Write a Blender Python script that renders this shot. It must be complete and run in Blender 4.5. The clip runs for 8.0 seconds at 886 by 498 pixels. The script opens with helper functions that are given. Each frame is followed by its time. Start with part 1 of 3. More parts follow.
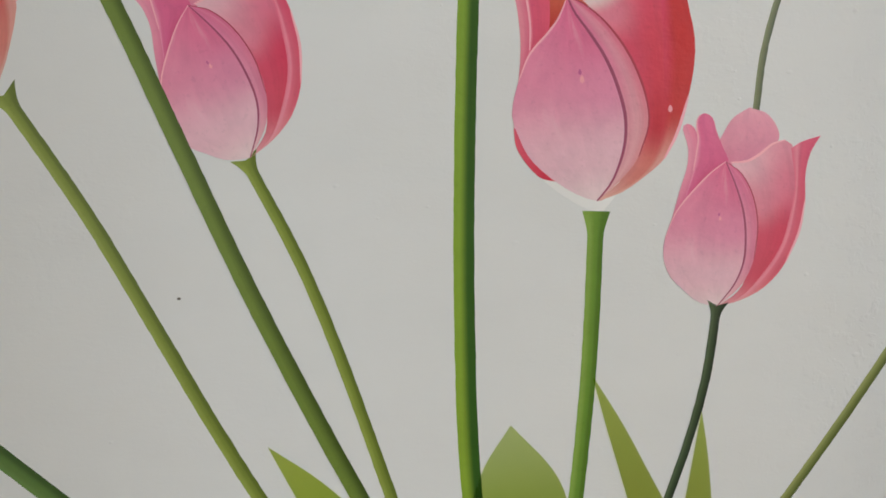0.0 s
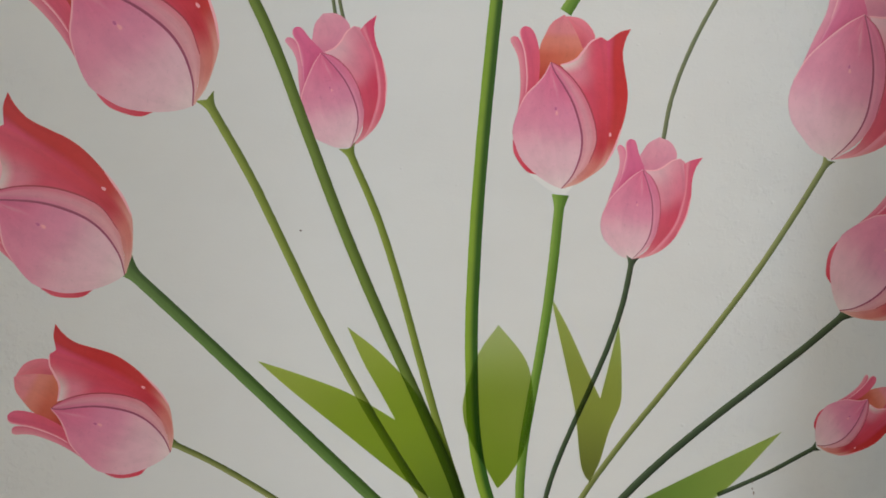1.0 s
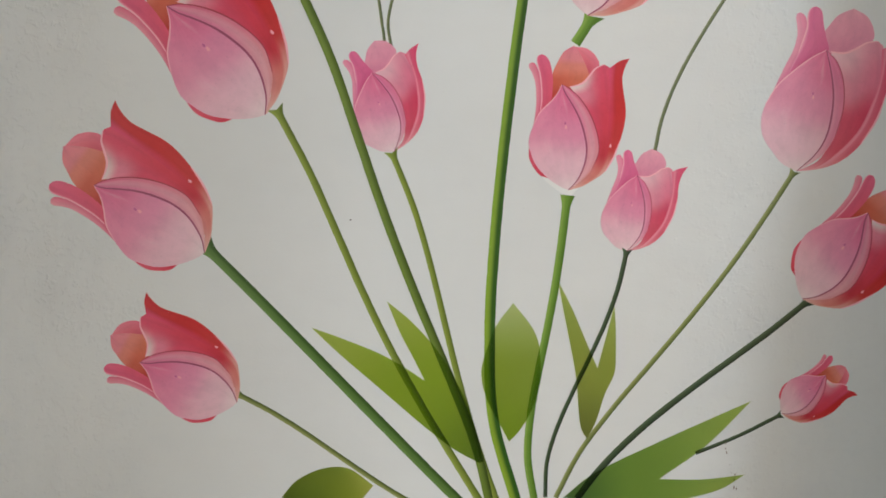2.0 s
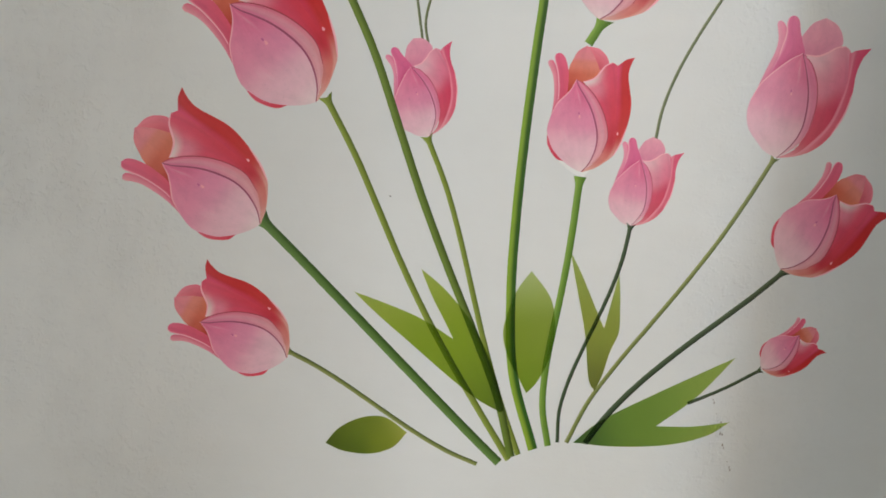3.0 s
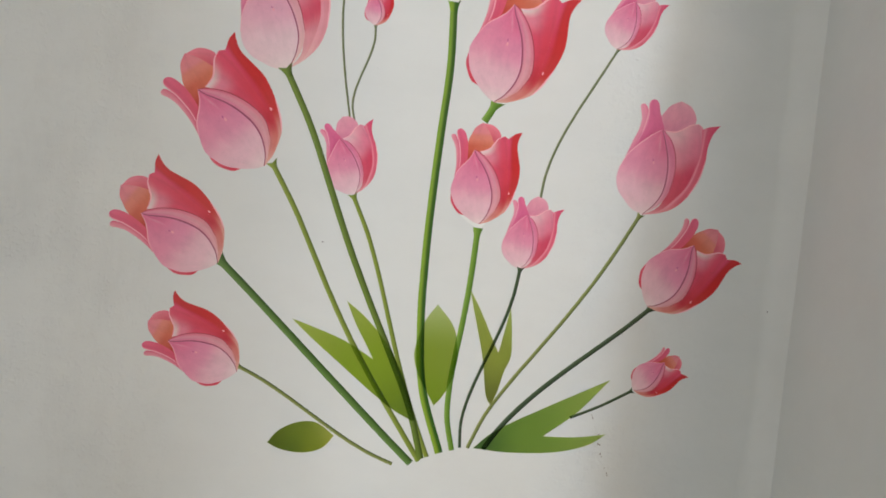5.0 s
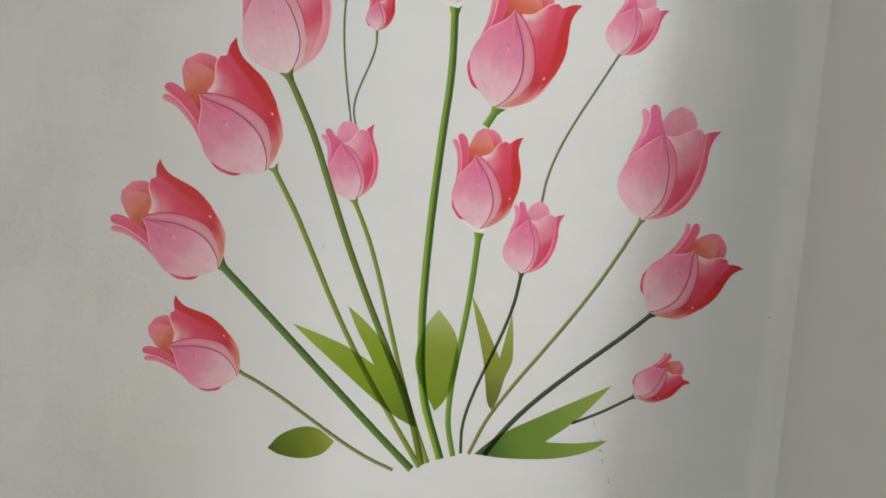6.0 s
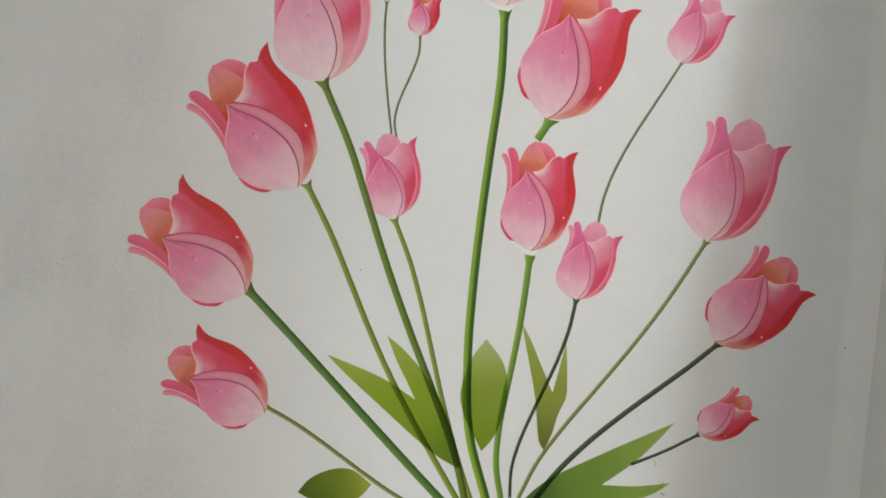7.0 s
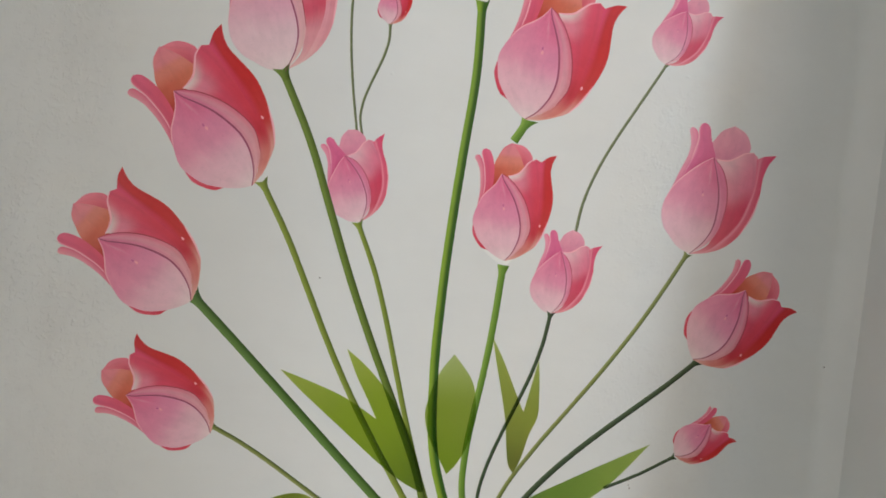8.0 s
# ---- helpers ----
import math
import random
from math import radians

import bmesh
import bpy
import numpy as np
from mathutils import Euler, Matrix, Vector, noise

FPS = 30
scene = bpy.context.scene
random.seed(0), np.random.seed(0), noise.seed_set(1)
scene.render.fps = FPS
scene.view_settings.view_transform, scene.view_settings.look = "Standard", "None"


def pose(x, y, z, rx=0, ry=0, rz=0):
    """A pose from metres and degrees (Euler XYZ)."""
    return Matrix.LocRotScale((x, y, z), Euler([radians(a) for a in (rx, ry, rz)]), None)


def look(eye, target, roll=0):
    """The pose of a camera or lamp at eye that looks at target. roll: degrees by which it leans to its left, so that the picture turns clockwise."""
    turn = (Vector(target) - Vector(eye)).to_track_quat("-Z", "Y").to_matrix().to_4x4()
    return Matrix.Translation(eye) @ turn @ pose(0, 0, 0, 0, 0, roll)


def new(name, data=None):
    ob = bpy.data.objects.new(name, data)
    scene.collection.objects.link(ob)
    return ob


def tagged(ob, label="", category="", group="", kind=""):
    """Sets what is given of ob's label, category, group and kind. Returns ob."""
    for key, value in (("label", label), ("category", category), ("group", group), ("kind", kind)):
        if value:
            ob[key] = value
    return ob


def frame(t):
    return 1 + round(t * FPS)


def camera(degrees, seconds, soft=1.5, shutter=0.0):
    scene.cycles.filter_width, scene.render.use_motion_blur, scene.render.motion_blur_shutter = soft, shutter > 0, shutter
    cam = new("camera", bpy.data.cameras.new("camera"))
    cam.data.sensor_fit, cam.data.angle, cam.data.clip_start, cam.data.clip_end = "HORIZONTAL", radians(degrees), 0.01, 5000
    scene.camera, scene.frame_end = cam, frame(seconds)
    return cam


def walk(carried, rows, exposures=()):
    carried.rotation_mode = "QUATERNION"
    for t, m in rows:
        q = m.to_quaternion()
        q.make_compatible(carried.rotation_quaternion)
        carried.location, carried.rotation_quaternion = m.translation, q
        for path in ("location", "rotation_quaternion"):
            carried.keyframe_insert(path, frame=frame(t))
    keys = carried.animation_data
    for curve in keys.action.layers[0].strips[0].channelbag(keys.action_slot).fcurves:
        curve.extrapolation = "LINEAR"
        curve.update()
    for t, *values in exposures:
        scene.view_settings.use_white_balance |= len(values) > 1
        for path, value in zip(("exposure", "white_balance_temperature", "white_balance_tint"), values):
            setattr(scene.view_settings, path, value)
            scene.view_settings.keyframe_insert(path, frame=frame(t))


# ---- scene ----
cam = camera(60.0, 8.0, 1.7)
PATH = [
    (0, (0.101, -0.259, 1.709), (0.229, 1.727, 1.507), -0.7),
    (0.3, (0.073, -0.296, 1.713), (0.215, 1.684, 1.465), 1.0),
    (0.5, (0.066, -0.329, 1.704), (0.222, 1.654, 1.505), 1.5),
    (1, (0.08, -0.421, 1.704), (0.208, 1.564, 1.503), 3.2),
    (1.2, (0.083, -0.45, 1.699), (0.181, 1.538, 1.498), 4.2),
    (2.3, (0.047, -0.526, 1.699), (0.151, 1.464, 1.522), 4.7),
    (2.5, (0.031, -0.545, 1.704), (0.164, 1.442, 1.521), 4.7),
    (3, (0.018, -0.572, 1.684), (0.204, 1.411, 1.502), 5.1),
    (3.5, (0.062, -0.596, 1.699), (0.236, 1.389, 1.532), 5.2),
    (4, (0.096, -0.644, 1.707), (0.215, 1.346, 1.545), 5.9),
    (4.5, (0.104, -0.688, 1.702), (0.204, 1.306, 1.587), 5.8),
    (4.7, (0.105, -0.702, 1.704), (0.207, 1.293, 1.603), 5.8),
    (5.8, (0.103, -0.716, 1.693), (0.195, 1.281, 1.633), 5.8),
    (6, (0.106, -0.71, 1.697), (0.198, 1.287, 1.639), 5.8),
    (6.5, (0.094, -0.697, 1.704), (0.191, 1.301, 1.693), 5.8),
    (7, (0.063, -0.648, 1.695), (0.165, 1.35, 1.687), 5.9),
    (7.5, (0.05, -0.606, 1.703), (0.269, 1.382, 1.685), 6.7),
    (8, (0.047, -0.598, 1.705), (0.293, 1.387, 1.693), 7.2),
]
walk(cam, [(t, look(eye, target, roll)) for t, eye, target, roll in PATH],
     [(0.0, -0.15), (0.5, -0.13), (1.2, -0.13), (2.3, 0.0), (3.5, 0.03), (4.5, 0.11), (5.8, 0.05), (7.0, 0.03), (8.0, -0.05)])

# ---- light and exposure ----
CORNER = 0.469          # x of the room's corner beside the stickers
JAMB_NEAR, JAMB_FAR, JAMB_LEAN = -0.254, -0.90, 0.12   # sides of an unseen east wall opening, set to shape the sun patch
JAMB_SPLAY = 0.12         # how far its other side leans back
SUN_SIDE, SUN_HEIGHT = 36.0, 12.0   # degrees off the wall's normal, and above the horizon

world = bpy.data.worlds.new("world")
scene.world = world
world.use_nodes = True
sky = world.node_tree.nodes.new("ShaderNodeTexSky")
sky.sky_type, sky.sun_disc = "NISHITA", False
sky.sun_elevation, sky.sun_rotation = radians(SUN_HEIGHT), radians(180 - SUN_SIDE)
background = world.node_tree.nodes["Background"]
background.inputs["Strength"].default_value = 0.1
world.node_tree.links.new(sky.outputs["Color"], background.inputs["Color"])

sun_data = bpy.data.lights.new("sun", "SUN")
sun_data.energy, sun_data.angle, sun_data.color = 0.80, radians(9), (0.77, 0.94, 1.13)
sun = new("sun", sun_data)
to_sun = Vector((math.sin(radians(SUN_SIDE)), -math.cos(radians(SUN_SIDE)), math.tan(radians(SUN_HEIGHT))))
sun.matrix_world = look(to_sun * 6 + Vector((0, 0, 1.5)), (0, 0, 1.5))


def opening_lamp(name, energy, colour, width, height, m):
    """An unseen area lamp, added at a wall opening."""
    data = bpy.data.lights.new(name, "AREA")
    data.energy, data.color, data.shape, data.size, data.size_y = energy, colour, "RECTANGLE", width, height
    ob = new(name, data)
    ob.matrix_world = m
    return ob


# Added fill from the south: lifts the shaded corner and the side wall.
opening_lamp("fill_lamp_south", 22.6, (0.985, 0.945, 0.905), 1.4, 1.3, look((-1.4, -3.02, 1.6), (-1.4, 0, 1.6)))
# Added bluish lamp at the east opening, cools the wall's right side.
opening_lamp("tint_lamp_east", 1.9, (0.72, 0.9, 1.2), 0.65, 0.8, look((CORNER + 0.18, -0.55, 1.98), (-2, -0.55, 1.98)))


# ---- materials ----
def linear(c):
    return c / 12.92 if c <= 0.04045 else ((c + 0.055) / 1.055) ** 2.4


def ink(r, g, b, gain=1.11):
    """A printed colour, from its look under the room's light to its own reflectance."""
    return tuple(min(0.9, linear(v / 255) * gain) for v in (r, g, b)) + (1.0,)


class Graph:
    def __init__(self, name, roughness=0.5):
        self.mat = bpy.data.materials.new(name)
        self.mat.use_nodes = True
        self.tree = self.mat.node_tree
        self.bsdf = self.tree.nodes["Principled BSDF"]
        self.bsdf.inputs["Roughness"].default_value = roughness
        self.bsdf.inputs["Specular IOR Level"].default_value = 0.2

    def node(self, kind, **values):
        n = self.tree.nodes.new(kind)
        for key, value in values.items():
            n.inputs[key.replace("_", " ")].default_value = value
        return n

    def link(self, a, b):
        self.tree.links.new(a, b)

    def ramp(self, source, stops, smooth="EASE"):
        n = self.tree.nodes.new("ShaderNodeValToRGB")
        n.color_ramp.interpolation = smooth
        e = n.color_ramp.elements
        while len(e) < len(stops):
            e.new(0.5)
        for k, (p, c) in enumerate(stops):
            e[k].position = p
            e[k].color = c if len(c) == 4 else (*c, 1.0)
        self.link(source, n.inputs["Fac"])
        return n.outputs["Color"]

    def mix(self, factor, a, b, mode="MIX"):
        n = self.tree.nodes.new("ShaderNodeMix")
        n.data_type, n.blend_type = "RGBA", mode
        for socket, value in ((n.inputs["Factor"], factor), (n.inputs["A"], a), (n.inputs["B"], b)):
            if isinstance(value, (float, int, tuple)):
                socket.default_value = value
            else:
                self.link(value, socket)
        return n.outputs["Result"]

    def coords(self):
        n = self.tree.nodes.new("ShaderNodeNewGeometry")
        return n.outputs["Position"]

    def noise(self, where, scale, detail=4.0, rough=0.6, stretch=None):
        if stretch:
            m = self.tree.nodes.new("ShaderNodeMapping")
            m.inputs["Scale"].default_value = stretch
            self.link(where, m.inputs["Vector"])
            where = m.outputs["Vector"]
        n = self.node("ShaderNodeTexNoise", Scale=scale, Detail=detail, Roughness=rough)
        self.link(where, n.inputs["Vector"])
        return n.outputs["Fac"]

    def bump(self, heights, distance, strength=1.0):
        last = None
        for h, d in zip(heights, distance):
            n = self.node("ShaderNodeBump", Strength=strength, Distance=d)
            self.link(h, n.inputs["Height"])
            if last:
                self.link(last, n.inputs["Normal"])
            last = n.outputs["Normal"]
        self.link(last, self.bsdf.inputs["Normal"])

    def uv(self):
        n = self.tree.nodes.new("ShaderNodeUVMap")
        n.uv_map = "print"
        s = self.tree.nodes.new("ShaderNodeSeparateXYZ")
        self.link(n.outputs["UV"], s.inputs["Vector"])
        return s.outputs["X"], s.outputs["Y"]


GREY = lambda v: (v, v, v, 1.0)


def plaster(name, base, tint):
    """Matt emulsion on hand-trowelled plaster, crusted in two upright stretches either side of the stickers."""
    g = Graph(name, 0.55)
    p = g.coords()
    across = g.tree.nodes.new("ShaderNodeSeparateXYZ")
    g.link(p, across.inputs["Vector"])
    span = g.node("ShaderNodeMapRange", From_Min=-0.5, From_Max=0.5)
    g.link(across.outputs["X"], span.inputs["Value"])
    stretch = g.ramp(span.outputs["Result"], [(0.34, GREY(1.0)), (0.43, GREY(0.1)), (0.74, GREY(0.1)), (0.80, GREY(0.55)), (0.86, GREY(0.45)), (0.93, GREY(0.15))])
    cloud = g.noise(p, 3.0, 5.0, 0.6)
    brushed = g.noise(p, 34.0, 5.0, 0.6, (0.4, 1.0, 1.0))
    grain = g.noise(p, 800.0, 2.0, 0.7, (0.35, 1.0, 1.0))
    patch = g.ramp(g.noise(p, 7.0, 5.0, 0.7), [(0.34, GREY(0.0)), (0.60, GREY(1.0))])
    patch = g.mix(1.0, patch, stretch, "MULTIPLY")
    warp = g.tree.nodes.new("ShaderNodeVectorMath")
    warp.operation = "MULTIPLY_ADD"
    drift = g.node("ShaderNodeTexNoise", Scale=70.0, Detail=3.0)
    g.link(p, drift.inputs["Vector"])
    g.link(drift.outputs["Color"], warp.inputs[0])
    warp.inputs[1].default_value = (0.007, 0.007, 0.007)
    g.link(p, warp.inputs[2])
    flake = g.ramp(g.noise(warp.outputs["Vector"], 210.0, 3.0, 0.65), [(0.48, GREY(0.0)), (0.66, GREY(1.0))])
    pit = g.mix(patch, GREY(0.0), flake)
    colour = g.ramp(cloud, [(0.3, base), (0.7, tint)])
    colour = g.mix(0.20, colour, g.ramp(brushed, [(0.3, GREY(0.90)), (0.65, GREY(1.0))]), "MULTIPLY")
    streak = g.noise(p, 13.0, 5.0, 0.65, (1.0, 1.0, 0.3))
    colour = g.mix(patch, colour, g.mix(0.7, colour, g.ramp(streak, [(0.36, GREY(0.90)), (0.6, GREY(1.0))]), "MULTIPLY"))
    colour = g.mix(0.5, colour, g.ramp(pit, [(0.0, GREY(0.975)), (0.35, GREY(0.95)), (1.0, GREY(1.0))]), "MULTIPLY")
    g.link(colour, g.bsdf.inputs["Base Color"])
    g.link(g.ramp(brushed, [(0.3, GREY(0.42)), (0.7, GREY(0.62))]), g.bsdf.inputs["Roughness"])
    g.bump((cloud, brushed, pit, grain), (0.005, 0.0004, 0.00038, 0.00005))
    return g.mat


def printed(name, left, right, split=(0.0, 1.0), rim=None, rim_at=None, roughness=0.38, washed=0.0):
    """Printed vinyl: a run of colours up each edge, blended across, with an optional pale or dark rim."""
    g = Graph(name, roughness)
    s, t = g.uv()
    colour = g.mix(g.ramp(s, [(split[0], GREY(0)), (split[1], GREY(1))]), g.ramp(t, left), g.ramp(t, right))
    if rim:
        colour = g.mix(g.ramp(s, rim_at), colour, rim)
    wash = g.node("ShaderNodeTexNoise", Scale=1.0, Detail=4.0, Roughness=0.6)
    spread = g.tree.nodes.new("ShaderNodeMapping")
    spread.inputs["Scale"].default_value = (3.2, 1.7, 1.0)
    place = g.tree.nodes.new("ShaderNodeUVMap")
    place.uv_map = "print"
    g.link(place.outputs["UV"], spread.inputs["Vector"])
    g.link(spread.outputs["Vector"], wash.inputs["Vector"])
    colour = g.mix(0.35, colour, g.ramp(wash.outputs["Fac"], [(0.32, GREY(0.80)), (0.55, GREY(1.0))]), "MULTIPLY")
    colour = g.mix(g.ramp(wash.outputs["Fac"], [(0.52, GREY(0.0)), (0.75, GREY(washed))]), colour, ink(226, 206, 206))
    p = g.coords()
    blot = g.noise(p, 90.0, 4.0, 0.65)
    colour = g.mix(0.30, colour, g.ramp(blot, [(0.3, GREY(0.78)), (0.62, GREY(1.0))]), "MULTIPLY")
    fleck = g.noise(p, 420.0, 2.0, 0.7)
    colour = g.mix(0.25, colour, g.ramp(fleck, [(0.28, GREY(0.72)), (0.42, GREY(1.0))]), "MULTIPLY")
    g.link(colour, g.bsdf.inputs["Base Color"])
    g.bump((g.noise(p, 34.0, 5.0, 0.6, (0.4, 1.0, 1.0)), g.noise(p, 230.0, 3.0, 0.7)), (0.0005, 0.00015))
    return g.mat


def tinted_film(name, stops, side):
    """Clear vinyl dyed green: what lies behind shows through, darker."""
    g = Graph(name, 0.35)
    s, t = g.uv()
    colour = g.mix(g.ramp(s, [(0.0, GREY(0)), (1.0, GREY(1))]), g.ramp(t, stops), g.ramp(t, side))
    film = g.tree.nodes.new("ShaderNodeBsdfTransparent")
    g.link(colour, film.inputs["Color"])
    gloss = g.tree.nodes.new("ShaderNodeBsdfGlossy")
    gloss.inputs["Roughness"].default_value = 0.4
    both = g.tree.nodes.new("ShaderNodeMixShader")
    both.inputs["Fac"].default_value = 0.015
    g.link(film.outputs["BSDF"], both.inputs[1])
    g.link(gloss.outputs["BSDF"], both.inputs[2])
    g.link(both.outputs["Shader"], g.tree.nodes["Material Output"].inputs["Surface"])
    return g.mat


def film(r, g, b):
    """The dye that turns the white wall to this colour when light passes it twice."""
    return tuple(math.sqrt(min(1.0, linear(v / 255) / 0.68)) for v in (r, g, b)) + (1.0,)


def plain(name, colour, roughness=0.5):
    g = Graph(name, roughness)
    n = g.noise(g.coords(), 60.0, 3.0)
    g.link(g.mix(0.3, colour, g.ramp(n, [(0.3, GREY(0.8)), (0.7, GREY(1.0))]), "MULTIPLY"), g.bsdf.inputs["Base Color"])
    return g.mat


WALL = plaster("wall_plaster", (0.693, 0.707, 0.686), (0.743, 0.758, 0.738))
CEILING = plain("ceiling_paint", (0.78, 0.78, 0.76, 1.0))
FLOOR = plain("floor_stone", (0.36, 0.36, 0.37, 1.0), 0.4)
SPECK = plain("dirt_speck", (0.16, 0.14, 0.12, 1.0), 0.8)
CREASE = plain("crease_ink", ink(150, 74, 98), 0.4)
CREASE_RED = plain("crease_red_ink", ink(164, 62, 76), 0.4)
HIGHLIGHT = plain("highlight_ink", ink(236, 170, 180), 0.4)
DEW_SHADE = plain("dew_shade_ink", ink(186, 96, 140), 0.4)
DEW = plain("dew_ink", ink(228, 158, 166), 0.35)
BACKING = plain("white_vinyl", (0.80, 0.80, 0.77, 1.0), 0.4)
SCRATCH = plain("scratch_brown", (0.33, 0.29, 0.25, 1.0), 0.8)

LEFT_RIM = [(0.0, GREY(0.75)), (0.16, GREY(0.0))]
PRINTS = {
    "front": printed("front_petal_ink", [(0.0, ink(222, 200, 200)), (0.28, ink(220, 176, 186)), (0.65, ink(218, 134, 160)), (1.0, ink(218, 110, 146))],
                     [(0.0, ink(222, 200, 200)), (0.25, ink(220, 178, 188)), (0.55, ink(214, 134, 162)), (0.8, ink(212, 108, 142)), (1.0, ink(211, 98, 134))], washed=0.2),
    "fold": printed("front_fold_ink", [(0.0, ink(214, 168, 164)), (0.3, ink(210, 144, 154)), (0.7, ink(210, 120, 148)), (1.0, ink(208, 104, 140))],
                    [(0.0, ink(214, 166, 160)), (0.25, ink(210, 142, 146)), (0.6, ink(210, 118, 136)), (1.0, ink(210, 100, 130))],
                    rim=ink(218, 172, 180), rim_at=[(0.05, GREY(0.0)), (0.5, GREY(0.35)), (0.92, GREY(0.0))], washed=0.1),
    "side_red": printed("side_petal_red_ink", [(0.0, ink(212, 164, 154)), (0.2, ink(204, 124, 118)), (0.4, ink(194, 62, 80)), (0.72, ink(206, 74, 98)), (0.9, ink(216, 126, 144)), (1.0, ink(220, 200, 198))],
                        [(0.0, ink(212, 160, 148)), (0.2, ink(204, 120, 110)), (0.38, ink(190, 52, 64)), (0.6, ink(202, 60, 78)), (1.0, ink(212, 80, 104))], (0.1, 0.8)),
    "band_red": printed("side_fold_red_ink", [(0.0, ink(212, 166, 152)), (0.2, ink(206, 130, 118)), (0.4, ink(192, 54, 66)), (0.7, ink(200, 58, 82)), (1.0, ink(210, 76, 108))],
                        [(0.0, ink(212, 166, 152)), (0.24, ink(210, 150, 140)), (0.44, ink(192, 54, 54)), (0.7, ink(193, 44, 44)), (1.0, ink(192, 50, 54))], (0.02, 0.5)),
    "cup_orange": printed("inner_petal_orange_ink", [(0.0, ink(184, 50, 46)), (0.35, ink(198, 92, 70)), (0.58, ink(212, 126, 110)), (0.72, ink(216, 130, 136)), (1.0, ink(216, 122, 138))],
                          [(0.0, ink(194, 76, 56)), (0.35, ink(206, 112, 86)), (0.58, ink(214, 130, 116)), (0.72, ink(218, 132, 136)), (1.0, ink(218, 128, 142))]),
    "cup_pink": printed("back_petal_ink", [(0.0, ink(206, 90, 104)), (1.0, ink(222, 120, 134))], [(0.0, ink(216, 108, 126)), (1.0, ink(224, 132, 146))]),
    "curl_light": printed("outer_curl_ink", [(0.0, ink(214, 120, 140)), (1.0, ink(226, 150, 162))], [(0.0, ink(206, 92, 118)), (1.0, ink(216, 112, 134))]),
    "curl": printed("inner_curl_ink", [(0.0, ink(205, 82, 104)), (1.0, ink(214, 92, 122))], [(0.0, ink(208, 70, 92)), (0.6, ink(214, 88, 112)), (1.0, ink(218, 102, 132))],
                    rim=ink(232, 150, 166), rim_at=LEFT_RIM),
    "curl_rose": printed("inner_curl_rose_ink", [(0.0, ink(212, 104, 142)), (1.0, ink(214, 100, 140))], [(0.0, ink(198, 72, 116)), (1.0, ink(216, 108, 146))],
                         rim=ink(228, 150, 176), rim_at=LEFT_RIM),
    "sliver_red": printed("lower_petal_ink", [(0.0, ink(206, 60, 78)), (1.0, ink(214, 92, 110))], [(0.0, ink(200, 46, 66)), (1.0, ink(206, 80, 100))]),
    "side_rose": printed("side_petal_rose_ink", [(0.0, ink(214, 150, 156)), (0.3, ink(202, 80, 100)), (0.5, ink(204, 78, 102)), (0.72, ink(214, 134, 152)), (1.0, ink(222, 176, 186))],
                         [(0.0, ink(216, 140, 148)), (0.3, ink(204, 74, 94)), (0.55, ink(202, 62, 90)), (0.8, ink(212, 112, 136)), (1.0, ink(218, 138, 156))]),
    "strip_rose": printed("side_fold_rose_ink", [(0.0, ink(220, 164, 166)), (0.4, ink(216, 110, 130)), (1.0, ink(214, 92, 122))],
                          [(0.0, ink(218, 160, 162)), (0.35, ink(208, 90, 108)), (1.0, ink(208, 74, 106))], rim=ink(226, 146, 160), rim_at=[(0.0, GREY(0.2)), (0.22, GREY(0.6)), (0.42, GREY(0.0))]),
    "cup_rose": printed("inner_petal_rose_ink", [(0.0, ink(208, 122, 148)), (0.4, ink(218, 144, 164)), (1.0, ink(222, 156, 172))], [(0.0, ink(212, 132, 156)), (1.0, ink(222, 152, 170))], washed=0.1),
    "curl_light_rose": printed("outer_curl_rose_ink", [(0.0, ink(216, 132, 156)), (1.0, ink(226, 150, 170))], [(0.0, ink(210, 108, 142)), (1.0, ink(220, 126, 152))]),
    "fold_rose": printed("front_fold_rose_ink", [(0.0, ink(218, 178, 182)), (0.4, ink(214, 138, 162)), (1.0, ink(212, 114, 150))],
                         [(0.0, ink(218, 176, 178)), (0.4, ink(210, 122, 146)), (1.0, ink(210, 104, 140))], washed=0.15),
}


def paler(r, g, b, by=0.4):
    """A washed-out printing of a colour."""
    return ink(r + (226 - r) * by, g + (204 - g) * by, b + (204 - b) * by)


PRINTS["front_pale"] = printed("front_petal_pale_ink", [(0.0, ink(224, 206, 204)), (0.35, ink(222, 190, 196)), (0.7, paler(218, 134, 164)), (1.0, paler(216, 108, 150, 0.2))],
                               [(0.0, ink(224, 206, 204)), (0.3, ink(222, 192, 198)), (0.6, paler(214, 134, 166)), (1.0, paler(208, 94, 140, 0.2))], washed=0.3)
PRINTS["fold_rose_pale"] = printed("front_fold_pale_ink", [(0.0, ink(220, 190, 184)), (0.5, paler(210, 136, 150)), (1.0, paler(208, 104, 140, 0.2))],
                              [(0.0, ink(220, 188, 180)), (0.5, paler(210, 130, 142)), (1.0, paler(210, 100, 130, 0.2))], washed=0.2)
PRINTS["side_rose_pale"] = printed("side_petal_pale_ink", [(0.0, ink(220, 180, 176)), (0.3, paler(206, 110, 122)), (0.5, ink(206, 88, 108)), (0.72, ink(214, 134, 152)), (1.0, ink(222, 176, 186))],
                                   [(0.0, ink(220, 176, 172)), (0.3, paler(206, 104, 116)), (0.55, ink(204, 76, 98)), (0.8, ink(212, 112, 136)), (1.0, ink(218, 138, 156))])
